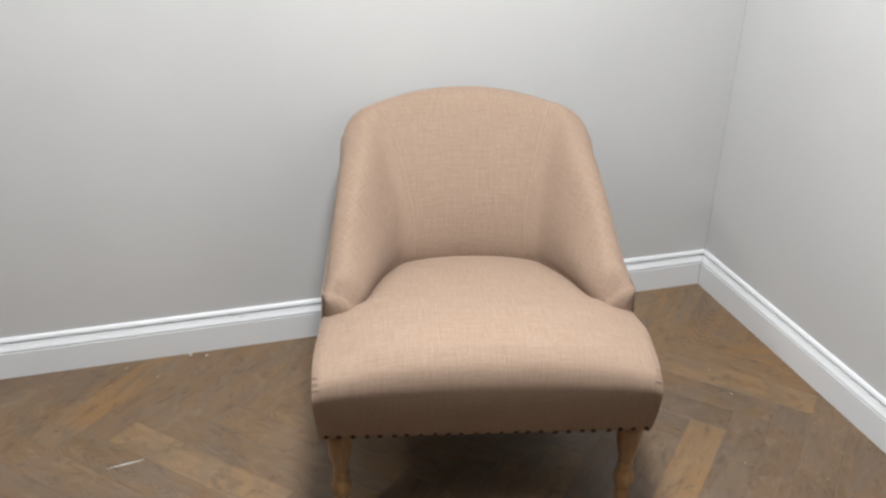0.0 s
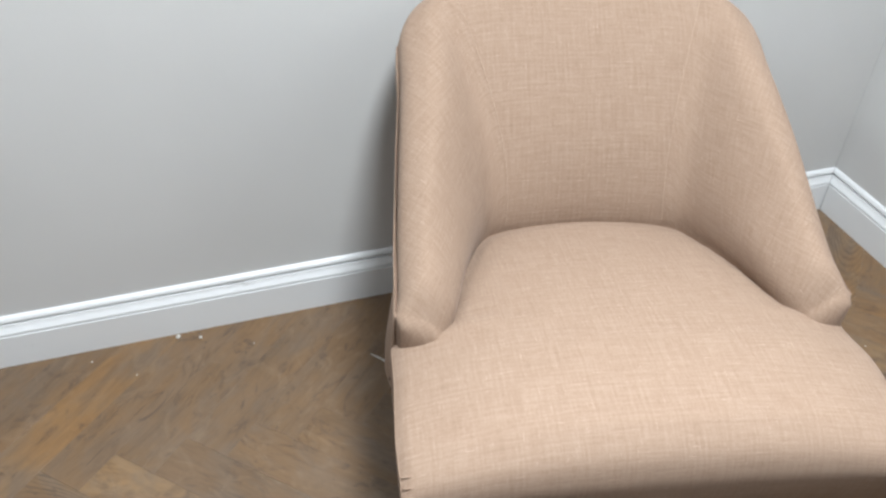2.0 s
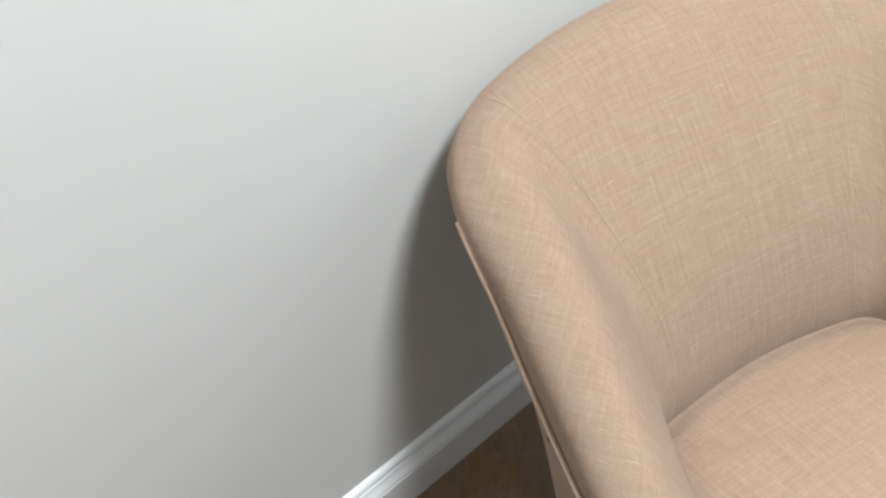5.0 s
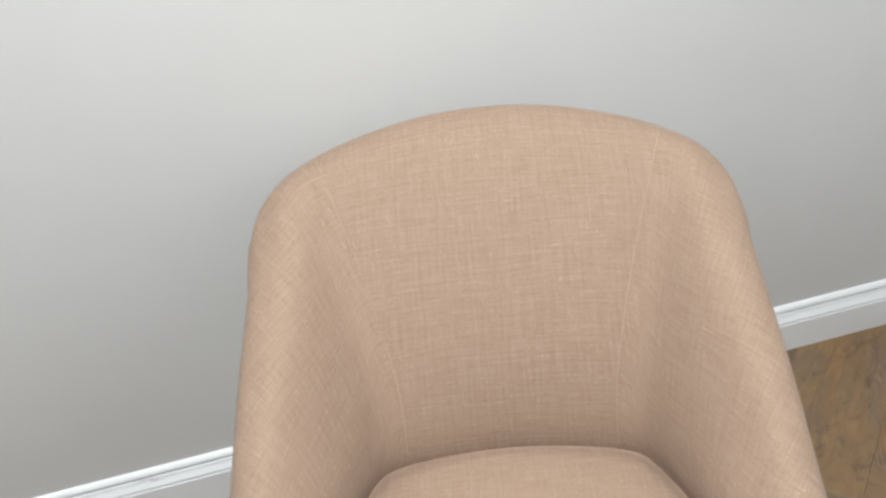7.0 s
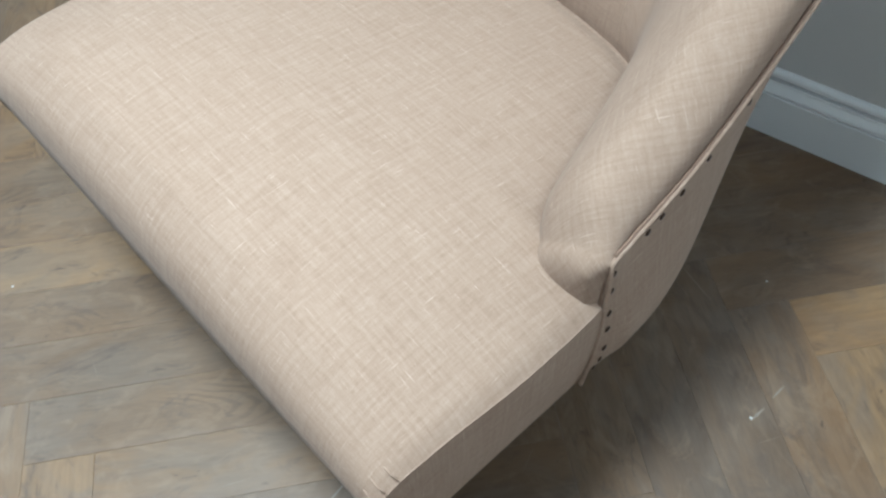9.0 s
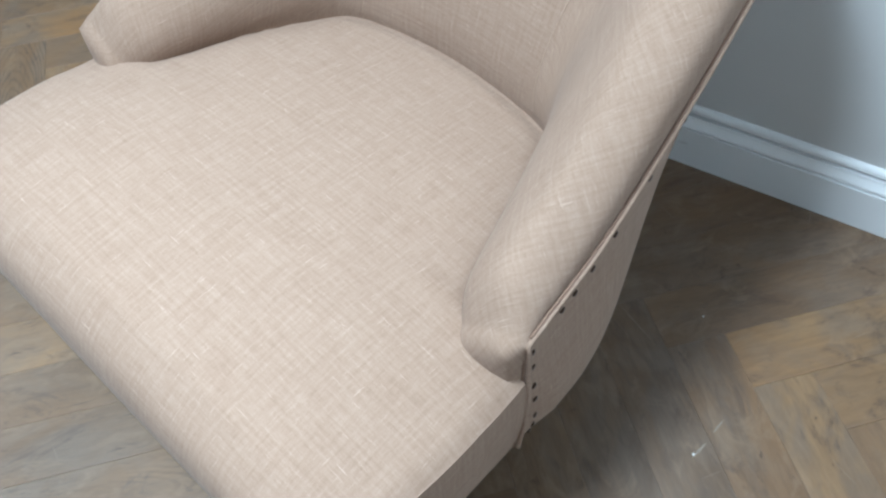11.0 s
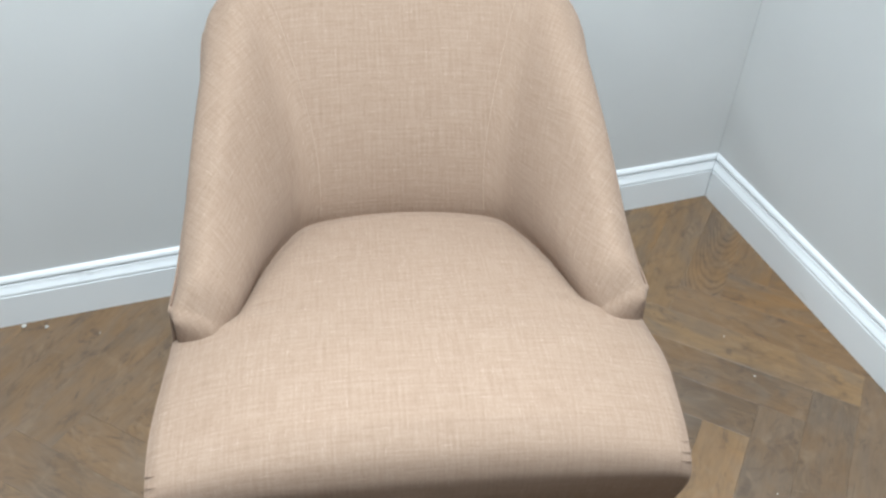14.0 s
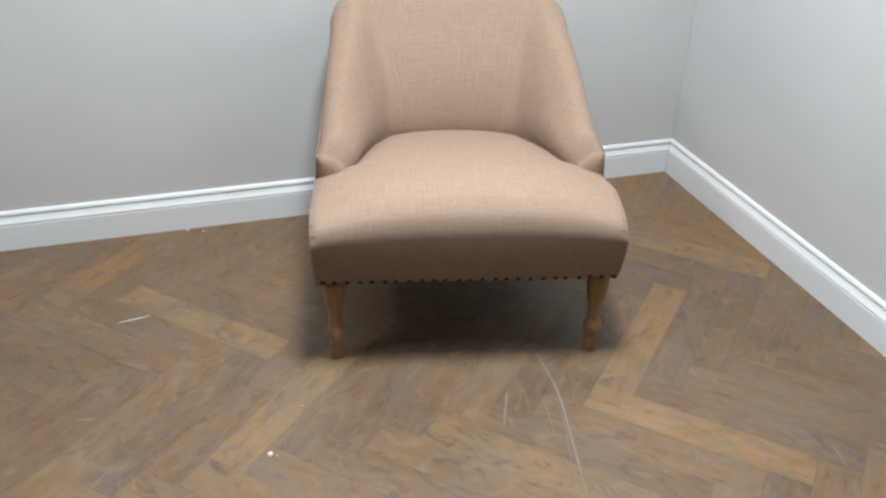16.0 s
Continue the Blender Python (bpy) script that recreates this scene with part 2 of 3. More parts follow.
def sheet(bm, grid, uv=None):
    """A quad sheet through a grid of points (rows, columns, 3), with a UV map in metres."""
    grid = np.asarray(grid, float)
    rows, cols = grid.shape[:2]
    if uv is None:
        down = np.r_[0, np.cumsum(np.linalg.norm(np.diff(grid, axis=0), axis=2).mean(1))]
        over = np.r_[0, np.cumsum(np.linalg.norm(np.diff(grid, axis=1), axis=2).mean(0))]
        uv = np.stack(np.meshgrid(over, down), -1)
    layer = bm.loops.layers.uv.verify()
    verts = [[bm.verts.new(p) for p in row] for row in grid]
    for i in range(rows - 1):
        for j in range(cols - 1):
            ids = ((i, j), (i, j + 1), (i + 1, j + 1), (i + 1, j))
            f = bm.faces.new([verts[a][b] for a, b in ids])
            for loop, (a, b) in zip(f.loops, ids):
                loop[layer].uv = uv[a][b]
    return verts


def tube(bm, points, r, sides=8):
    """A round cord along points, with a UV map in metres."""
    p = np.array(points, float)
    layer = bm.loops.layers.uv.verify()
    run = np.r_[0, np.cumsum(np.linalg.norm(np.diff(p, axis=0), axis=1))]
    rings = []
    for i, c in enumerate(p):
        t = Vector(p[min(i + 1, len(p) - 1)] - p[max(i - 1, 0)]).normalized()
        a = t.orthogonal().normalized() if i == 0 else (a - t * a.dot(t)).normalized()
        b = t.cross(a)
        rings.append([bm.verts.new(Vector(c) + r * (math.cos(k) * a + math.sin(k) * b)) for k in np.linspace(0, 2 * math.pi, sides, endpoint=False)])
    for i, (r0, r1) in enumerate(zip(rings, rings[1:])):
        for k in range(sides):
            f = bm.faces.new((r0[k], r0[(k + 1) % sides], r1[(k + 1) % sides], r1[k]))
            for loop, (u, v) in zip(f.loops, ((i, k), (i, k + 1), (i + 1, k + 1), (i + 1, k))):
                loop[layer].uv = (run[u], v * 6.283 * r / sides)
    bm.faces.new(rings[0][::-1])
    bm.faces.new(rings[-1])


def turned(bm, profile, sides=24, lean=(0.0, 0.0)):
    """A turned post from (height, radius) pairs."""
    rings = []
    top = profile[0][0]
    for z, r in profile:
        dx, dy = lean[0] * (top - z), lean[1] * (top - z)
        rings.append([bm.verts.new((dx + r * math.cos(k), dy + r * math.sin(k), z)) for k in np.linspace(0, 2 * math.pi, sides, endpoint=False)])
    for r0, r1 in zip(rings, rings[1:]):
        for k in range(sides):
            bm.faces.new((r0[k], r1[k], r1[(k + 1) % sides], r0[(k + 1) % sides]))
    bm.faces.new(rings[0])
    bm.faces.new(rings[-1][::-1])


# ---- room ----
WEST, SOUTH, HIGH, SET = -6.5, -8.0, 2.5, 0.018


def wall(name, x0, x1, y0, y1, label, paint=WALL):
    bm = bmesh.new()
    box(bm, x0, x1, y0, y1, -0.05, HIGH)
    ob = part(name, bm, paint, None, smooth=False)
    tagged(ob, label, "wall", kind="structure")
    return ob


wall("wall_north", WEST - 0.12, SET - 0.0012, SET, SET + 0.12, "smooth pale grey painted wall behind the chair")
wall("wall_east", SET, SET + 0.12, SOUTH, SET + 0.12, "smooth pale grey painted wall beside the chair")
# Added out of view to close the room; their grey holds bounce down.
wall("wall_west", WEST - 0.12, WEST, SOUTH, SET, "unseen closing wall, added and kept mid-grey to cut bounce light", UNSEEN_WALL)
wall("wall_south", WEST - 0.12, SET + 0.12, SOUTH - 0.12, SOUTH, "unseen closing wall, added and kept mid-grey to cut bounce light", UNSEEN_WALL)
bm = bmesh.new()
box(bm, WEST - 0.12, SET + 0.12, SOUTH - 0.12, SET + 0.12, HIGH, HIGH + 0.1)
tagged(part("ceiling", bm, CEILING, None, smooth=False), "unseen ceiling, added and toned down to cut bounce light", "ceiling", kind="structure")

# Moulded skirting: depth from the wall and height.
PROFILE = [(0, 0), (0.018, 0), (0.018, 0.0700), (0.0172, 0.0712), (0.0135, 0.0715), (0.0135, 0.0733), (0.0168, 0.0737), (0.0170, 0.0758), (0.0160, 0.0785),
           (0.0132, 0.0830), (0.0110, 0.0870), (0.0100, 0.0905), (0.0100, 0.0918), (0.0016, 0.0921), (0.0014, 0.0962), (0.0086, 0.0966), (0.0088, 0.0985),
           (0.0078, 0.1020), (0.0058, 0.1050), (0.0032, 0.1068), (0, 0.1074)]


def skirting(name, length, swap, label):
    """A moulded board along -x (or -y: swap) from the mitred corner."""
    bm = bmesh.new()
    ends = []
    for x, s in ((-0.0008, 1), (-length, -1)):
        ring = [(x + (SET - d) * s, SET - d, z) for d, z in PROFILE]
        ends.append([bm.verts.new((b, a, z) if swap else (a, b, z)) for a, b, z in ring])
    for i in range(len(PROFILE) - 1):
        bm.faces.new((ends[0][i], ends[1][i], ends[1][i + 1], ends[0][i + 1]))
    bm.faces.new(ends[0][::-1])
    bm.faces.new(ends[1])
    bmesh.ops.recalc_face_normals(bm, faces=bm.faces)
    return tagged(part(name, bm, GLOSS, None, smooth=False), label, "skirting board", kind="structure")


skirting("baseboard_north", -WEST, False, "white gloss moulded skirting board behind the chair")
skirting("baseboard_east", -SOUTH, True, "white gloss moulded skirting board beside the chair")


# ---- slipper chair ----
CHAIR = pose(-0.937, -0.7565, 0, 0, 0, -12.4)
chair = thing("slipper_chair", CHAIR, "low armless slipper chair in pink-beige slubby linen with turned legs", "chair")
HALF, RAIL = 0.318, 0.213


# Backrest: five rails run from the arm's nose to the middle of the back.
EDGE = [(0.321, 0.212, 0.404), (0.316, 0.241, 0.409), (0.314, 0.270, 0.414), (0.311, 0.325, 0.432), (0.302, 0.431, 0.483), (0.293, 0.534, 0.545), (0.286, 0.632, 0.606), (0.228, 0.718, 0.610), (0.112, 0.752, 0.636), (0.000, 0.762, 0.642)]
CREST = [(0.302, 0.206, 0.412), (0.298, 0.231, 0.439), (0.295, 0.262, 0.452), (0.289, 0.322, 0.484), (0.281, 0.430, 0.551), (0.275, 0.532, 0.602), (0.263, 0.642, 0.641), (0.210, 0.700, 0.655), (0.106, 0.722, 0.678), (0.000, 0.730, 0.686)]
UPPER = [(0.278, 0.202, 0.400), (0.268, 0.229, 0.433), (0.262, 0.260, 0.449), (0.254, 0.326, 0.477), (0.238, 0.426, 0.541), (0.222, 0.526, 0.600), (0.217, 0.622, 0.648), (0.176, 0.642, 0.656), (0.092, 0.648, 0.658), (0.000, 0.648, 0.659)]
LOWER = [(0.259, 0.203, 0.382), (0.241, 0.227, 0.402), (0.232, 0.254, 0.410), (0.216, 0.315, 0.424), (0.194, 0.402, 0.452), (0.169, 0.476, 0.478), (0.150, 0.509, 0.506), (0.115, 0.515, 0.512), (0.058, 0.518, 0.515), (0.000, 0.518, 0.514)]
JOIN = [(0.251, 0.207, 0.356), (0.238, 0.231, 0.358), (0.229, 0.258, 0.360), (0.211, 0.318, 0.360), (0.182, 0.393, 0.360), (0.158, 0.435, 0.360), (0.131, 0.447, 0.360), (0.096, 0.452, 0.360), (0.048, 0.457, 0.360), (0.000, 0.459, 0.360)]
half = np.stack([np.array(rail) for rail in (EDGE, CREST, UPPER, LOWER, JOIN)], 1)
# One more control rounds the pad between its edge and its crest.
full = np.clip((half[:, 1, 2] - half[:, 0, 2]) / 0.06, 0, 1) * np.array([1, 1, 1, 1, 1, 0.85, 0.4, 0.1, 0, 0])
swell = 0.5 * (half[:, 0] + half[:, 1]) + np.array((0.003, 0, 0.004))
corner = np.stack([half[:, 0, 0] - 0.002, 0.5 * (half[:, 0, 1] + half[:, 1, 1]), half[:, 1, 2] - 0.021], 1)
swell = swell * (1 - full[:, None]) + corner * full[:, None]
half[:, 1, 0] -= 0.014 * full
half = np.insert(half, 1, swell, axis=1)
# The pad's foot stands steep and turns under where it meets the seat.
foot_ = 0.8 * half[:, 5] + 0.2 * half[:, 4]
foot_[:, 2] = 0.68 * half[:, 5, 2] + 0.32 * half[:, 4, 2]
out_ = half[:, 5, :2] - np.array((0.0, 0.28))
half[:, 5, :2] += 0.006 * out_ / np.linalg.norm(out_, axis=1, keepdims=True)
half = np.insert(half, 5, foot_, axis=1)
whole = np.concatenate([half, (half * (-1, 1, 1))[-2::-1]])
FINE = 361
ribs = np.stack([spline(whole[:, k], FINE) for k in range(7)], 1)  # stations x controls
low = ribs[:, 6:7] + np.array((0, 0.010, -0.05))
SECT = 47
pad = np.stack([np.vstack([spline(r, SECT), l]) for r, l in zip(ribs, low)])  # stations x section


for _ in range(12):  # soften the section
    pad[:, 1:-2] = 0.25 * pad[:, :-3] + 0.5 * pad[:, 1:-2] + 0.25 * pad[:, 2:-1]


def pad_at(u, v):
    """A point of the pad: u 0 (one nose) to 18 (the other), v 0 (outer edge) to 1 (seat joint)."""
    a, b = u / 18 * (FINE - 1), v * SECT
    i, j = min(int(a), FINE - 2), min(int(b), SECT - 1)
    f, g = a - i, b - j
    return (pad[i, j] * (1 - f) + pad[i + 1, j] * f) * (1 - g) + (pad[i, j + 1] * (1 - f) + pad[i + 1, j + 1] * f) * g


def seam_at(v):
    """Where the wing's seam lies along the pad."""
    return 7.35 - 1.25 * float(np.interp(v, (0, 0.667, 1), (0, 0.8, 1))) ** 1.3


def pad_sheet(left, right, count):
    """Points of a panel of the pad between two seams."""
    grid = []
    for v in np.linspace(0, 1, 44):
        a, b = left(v), right(v)
        us = a + (b - a) * (0.5 - 0.5 * np.cos(np.linspace(0, math.pi, count)))
        grid.append([pad_at(u, v) for u in us])
    return np.array(grid)


# Seat: the side seam's profile from the nailed front rail over the roll to the back (y, z).
seam_line = spline([(-0.002, RAIL), (-0.013, 0.240), (-0.0220, 0.270), (-0.0290, 0.301), (-0.0312, 0.328), (-0.0180, 0.349), (0.018, 0.360), (0.072, 0.364), (0.135, 0.364),
                    (0.200, 0.355), (0.320, 0.352), (0.420, 0.344), (0.490, 0.338)], 150)


def side_x(y, z, s=1):
    """Half width of the seat at a place of its side seam."""
    wide = HALF - 0.001 + 0.006 * math.sin(math.pi * min(max((z - RAIL) / 0.20, 0), 1) ** 1.2)
    wide += 0.004 * max(-s, 0) * min(max((z - RAIL) / 0.12, 0), 1)
    wide += 0.005 * max(-s, 0) * math.exp(-(((y - 0.05) / 0.07) ** 2))
    wide += max(s, 0) * (0.007 * math.exp(-(((y - 0.12) / 0.07) ** 2)) - 0.003 * math.exp(-(((y + 0.02) / 0.03) ** 2)))
    return float(np.interp(y, (0.215, 0.230, 0.26, 0.32, 0.38, 0.44, 0.49), (wide, 0.294, 0.278, 0.252, 0.226, 0.196, 0.170)))


joint = ribs[::3, 6, :2]  # where the seat dips to meet the back


def crease(x, y):
    """How far the seat dips towards the joint with the back."""
    d = math.sqrt(float(((joint - (x, y)) ** 2).sum(1).min()))
    return 0.006 * math.exp(-((d / 0.010) ** 2))


rows = []
for k, (y, z) in enumerate(seam_line):
    x = side_x(y, z)
    s = k / (len(seam_line) - 1)
    puff = 0.006 + 0.041 * min(max((s - 0.15) / 0.34, 0), 1) ** 1.1 - 0.026 * min(max((y - 0.20) / 0.24, 0), 1)
    row = []
    for u in np.linspace(-1, 1, 121):
        c = 1 - abs(u) ** (2.6 + 0.7 * min(max((y - 0.05) / 0.15, 0), 1))
        lift = puff * c
        edge = 0.0065 * max(0, 1 - (1 - abs(u)) / 0.06) ** 2
        nose = 0.006 * c * max(0, 1 - s / 0.45) * math.sin(math.pi * min(s / 0.45, 1))
        across = (x if u > 0 else side_x(y, z, -1)) * u
        dip = crease(across, y) * min((y - 0.20) / 0.07, 1) if y > 0.20 else 0.0
        row.append((across, y - nose, z + lift * min(1, s / 0.2) - edge - dip))
    rows.append(row)
bm = bmesh.new()
run = np.r_[0, np.cumsum(np.linalg.norm(np.diff(np.array(rows)[:, 60], axis=0), axis=1))]
sheet(bm, rows, [[(p[0], r) for p in row] for row, r in zip(rows, run)])
seat = part("seat", bm, LINEN, chair, "padded linen seat with a rolled front edge")

for s in (-1, 1):
    bm = bmesh.new()
    grid = []
    for v in np.linspace(0, 1, 9):
        grid.append([(s * (side_x(min(y, 0.205), z, s) * (1 - v) + (HALF - 0.002) * v + 0.004 * math.sin(math.pi * v)), y * (1 - v) + max(y, 0.0) * v, (z - 0.0065) * (1 - v) + RAIL * v) for y, z in seam_line[4::2] if y < 0.225])
    sheet(bm, grid)
    side_panel = part("side_panel", bm, LINEN, chair)
    bm = bmesh.new()
    tube(bm, [(s * (side_x(y, z, s) - 0.0002), y - 0.0002, z - 0.0066) for y, z in seam_line[2::2] if y < 0.212], 0.0007, 6)
    part("seam", bm, LINEN, side_panel)

for s in (-1, 1):
    for k in (57, 62, 67):
        y, z = seam_line[k]
        x = side_x(y, z, s)
        bm = bmesh.new()
        tube(bm, [(s * (x - 0.001), y + 0.0005, z), (s * (x - 0.007), y - 0.0012, z + 0.0016), (s * (x - 0.015), y - 0.0008, z + 0.0028)], 0.0008, 6)
        part("tuck", bm, LINEN, seat, "small gathered tuck at the seat's corner seam")

grid = pad_sheet(seam_at, lambda v: 18 - seam_at(v), 60)
bm = bmesh.new()
run = np.r_[0, np.cumsum(np.linalg.norm(np.diff(grid[:, 30], axis=0), axis=1))]
sheet(bm, grid, [[(p[0], r) for p in row] for row, r in zip(grid, run)])
backrest = part("backrest", bm, LINEN, chair, "reclined linen inside back between two curved seams")
for s in (1, -1):
    grid = pad_sheet(lambda v: 0.0, seam_at, 60)
    # The nose drops from the front of the wing to the seat.
    drop = []
    for f in (1.0, 0.8, 0.6, 0.4, 0.22, 0.08):
        ring = grid[:, 0].copy()
        low_z = np.minimum(ring[:, 2], 0.330)
        ring[:, 2] = ring[:, 2] * (1 - f) + low_z * f
        ring[:, 1] -= 0.0155 * float(np.interp(f, (0.08, 0.22, 0.5, 1.0), (0.88, 1.0, 0.97, 0.70))) * np.clip(np.arange(len(ring)) / 7, 0, 1) * np.clip((len(ring) - 5 - np.arange(len(ring))) / 16, 0, 1) ** 0.6
        ring[:, 1] += 0.006 * np.clip(1 - np.arange(len(ring)) / 14, 0, 1) * min(f / 0.22, 1)
        ring[:, 0] -= 0.004 * math.sin(math.pi * f) * np.linspace(0, 1, len(ring))
        drop.append(ring)
    grid = np.concatenate([np.stack(drop, 1), grid], 1) * (s, 1, 1)
    # Rounds the nose; its outer fold stays crisp.
    soft_ = np.clip((np.arange(grid.shape[0]) - 10) / 12, 0, 1)[:, None] * np.clip((16 - np.arange(grid.shape[1])) / 6, 0, 1)[None, :]
    soft_[:, 0] = soft_[-1] = 0
    for _ in range(10):
        mean = 0.25 * (np.roll(grid, 1, 0) + np.roll(grid, -1, 0) + np.roll(grid, 1, 1) + np.roll(grid, -1, 1))
        grid = grid + (mean - grid) * soft_[:, :, None] * 0.6
    bm_wing = bmesh.new()
    along = np.array((-0.06 * s, 0.87, 0.49))
    down_ = np.vstack([np.zeros(grid.shape[1]), np.cumsum(np.linalg.norm(np.diff(grid, axis=0), axis=2), axis=0)])
    sheet(bm_wing, grid, np.stack([grid @ along, down_], -1))
    bm = bmesh.new()
    line = np.array([pad_at(seam_at(v), v) for v in np.linspace(0.06, 0.97, 60)]) * (s, 1, 1)
    tube(bm, line, 0.0006, 6)
    part("seam", bm, THREAD, backrest, "raised stitched seam")
    part("wing", bm_wing, LINEN_BIAS if s > 0 else LINEN_BIAS_2, chair, "padded linen side wing sloping down to a short arm")

# Outside shell from the piped edge to the rail; the back is barrel-shaped.
edge = ribs[:, 0]
foot = spline([(0.315, 0.208, RAIL), (0.316, 0.260, RAIL), (0.313, 0.315, RAIL), (0.296, 0.370, RAIL), (0.258, 0.415, RAIL), (0.205, 0.445, RAIL), (0.145, 0.465, RAIL), (0.075, 0.475, RAIL), (0, 0.478, RAIL)], 181)
foot = np.concatenate([foot, (foot * (-1, 1, 1))[-2::-1]])
shell = []
for v in np.linspace(0, 1, 26):
    near = np.minimum(np.arange(361), np.arange(361)[::-1])[:, None]
    bulge = np.interp(near, (0, 20, 60, 110, 180), (0.006, 0.017, 0.013, 0.009, 0.012)) * math.sin(math.pi * v**1.8)
    out = edge * (1 - v) + foot * v
    flat = out * (1, 1, 0) - np.array((0, 0.25, 0))
    out = out + flat / (np.linalg.norm(flat, axis=1, keepdims=True) + 1e-6) * bulge
    shell.append(out)
shell = np.array(shell)
outer = []
for name, a, b in (("outer_panel", 0, 141), ("back_panel", 140, 221), ("outer_panel", 220, 361)):
    bm = bmesh.new()
    panel = shell[:, a:b:2]
    sheet(bm, panel, [[(p[1] if name == "outer_panel" else p[0], p[2]) for p in row] for row in panel])
    outer.append(part(name, bm, LINEN, chair))

for s in (1, -1):
    run = [(x * s, y, z) for x, y, z in edge[2:118:3] + np.array((0.0028, -0.001, 0.0)) * np.clip(np.minimum(np.arange(39) / 5, (38 - np.arange(39)) / 9), 0.05, 1)[:, None]]
    down = [(s * (0.3195 + 0.005 * math.sin(math.pi * f)), 0.2165 - 0.007 * f, 0.404 * (1 - f) + RAIL * f) for f in np.linspace(1, 0.08, 12)]
    bm = bmesh.new()
    tube(bm, down + run, 0.0027, 8)
    part("piping", bm, LINEN, outer[1 - s], "self-covered piping along the wing edge")
    # Two dark cords beside the piping stand in for the gap's shade.
    bm = bmesh.new()
    tube(bm, [(x - 0.0034 * s, y - 0.0036, z + 0.001) for x, y, z in down], 0.0016, 6)
    part("welt", bm, GAP_SHADE, outer[1 - s], "dark strip standing for the shade in the open seam")
    bm = bmesh.new()
    tube(bm, [(x - 0.0014 * s, y, z + 0.0037) for x, y, z in run[1:]], 0.0014, 6)
    part("welt", bm, GAP_SHADE, outer[1 - s], "dark strip standing for the shade in the open seam")

# Underside.
bm = bmesh.new()
ring = [(x * 0.985, y - 0.004, RAIL + 0.004) for x, y, z in foot[::9]]
front = [(-0.305, 0.006, RAIL + 0.004), (0.305, 0.006, RAIL + 0.004)]
bm.faces.new([bm.verts.new(p) for p in ring + front])
part("dust_cover", bm, CAMBRIC, chair, "black cloth stapled under the seat", smooth=False)

# Turned legs.
LEG = [(0.200, 0.0250), (0.182, 0.0250), (0.160, 0.0240), (0.140, 0.0212), (0.122, 0.0166), (0.110, 0.0134), (0.103, 0.0128), (0.099, 0.0160), (0.094, 0.0166), (0.089, 0.0142),
       (0.085, 0.0136), (0.077, 0.0178), (0.067, 0.0204), (0.058, 0.0202), (0.050, 0.0172), (0.044, 0.0136), (0.040, 0.0128), (0.036, 0.0150), (0.031, 0.0156), (0.020, 0.0146),
       (0.008, 0.0132), (0.003, 0.0128), (0.0, 0.0116)]
for s in (-1, 1):
    bm = bmesh.new()
    turned(bm, [(z * 1.075, r) for z, r in LEG])
    part("leg", bm, BEECH, chair, "honey-coloured turned beech leg").matrix_local = pose(0.2875 * s, 0.026, 0)
for s in (-1, 1):
    bm = bmesh.new()
    turned(bm, [(0.222, 0.023), (0.1, 0.020), (0.0, 0.0145)], 16, (0.05 * s, 0.20))
    part("leg", bm, BEECH, chair, "plain splayed beech back leg").matrix_local = pose(0.17 * s, 0.44, 0)

# Nail heads.
bm = bmesh.new()
rings = [[bm.verts.new((r * math.cos(k), r * math.sin(k), z)) for k in np.linspace(0, 2 * math.pi, 10, endpoint=False)] for z, r in ((0, 0.0053), (0.0012, 0.0051), (0.0024, 0.0034))]
for r0, r1 in zip(rings, rings[1:]):
    for k in range(10):
        bm.faces.new((r0[k], r0[(k + 1) % 10], r1[(k + 1) % 10], r1[k]))
bm.faces.new(rings[-1])
nail_one = part("nail", bm, BRONZE, chair)
nail_mesh = nail_one.data
bpy.data.objects.remove(nail_one)


def nail(at, out, size=1.0, owner=None):
    ob = new("nail", nail_mesh)
    ob.parent = owner or seat
    ob.matrix_local = Matrix.Translation(at) @ Vector(out).to_track_quat("Z", "Y").to_matrix().to_4x4() @ Matrix.Scale(size, 4)


for k in range(25):
    x = -HALF + 0.008 + k * (2 * HALF - 0.016) / 24 + random.uniform(-0.0025, 0.0025)
    nail((x, -0.006 - 0.003 * (1 - (x / HALF) ** 2), RAIL + 0.005 + random.uniform(-0.0012, 0.0012)), (0, -1, -0.25))
for s in (1, -1):
    for f in np.linspace(0.14, 0.95, 7):
        x, y, z = shell[int(f * 25), 7]
        nail((s * (x + 0.0004), y, z), (s, 0.1, 0), 0.62, outer[1 - s])
    for u in np.linspace(1.75, 6.1, 10):
        p = 0.2 * shell[1, int(u * 20)] + 0.8 * shell[2, int(u * 20)]
        nail((s * (p[0] + 0.0022), p[1], p[2]), (s, 0.1, 0), 0.66, outer[1 - s])


# ---- floor ----
floor = thing("floor", pose(0, 0, 0), "brown smoked-oak herringbone plank floor, scuffed", "floor", kind="structure")
bm = bmesh.new()
box(bm, WEST - 0.12, SET + 0.12, SOUTH - 0.12, SET + 0.12, -0.12, -0.0045)
part("screed", bm, JOINT, floor, smooth=False)


# Tones of the boards that show, row by row; the first number is the row's first place.
# Boards left of the chair are lifted, putting missing light into their tone.
TONES = {("B", -1): (-16, "455755555443323876"), ("A", 0): (-15, "445584554333123865"), ("B", 0): (-15, "446348334623733444"),
         ("A", 1): (-13, "575654574593444")}


def tone_of(kind, k, j):
    first, row = TONES.get((kind, j), (0, ""))
    if 0 <= k - first < len(row):
        return 0.06 + int(row[k - first]) / 11
    return random.Random(k * 131 + j * 17 + ord(kind)).uniform(0.2, 0.75)


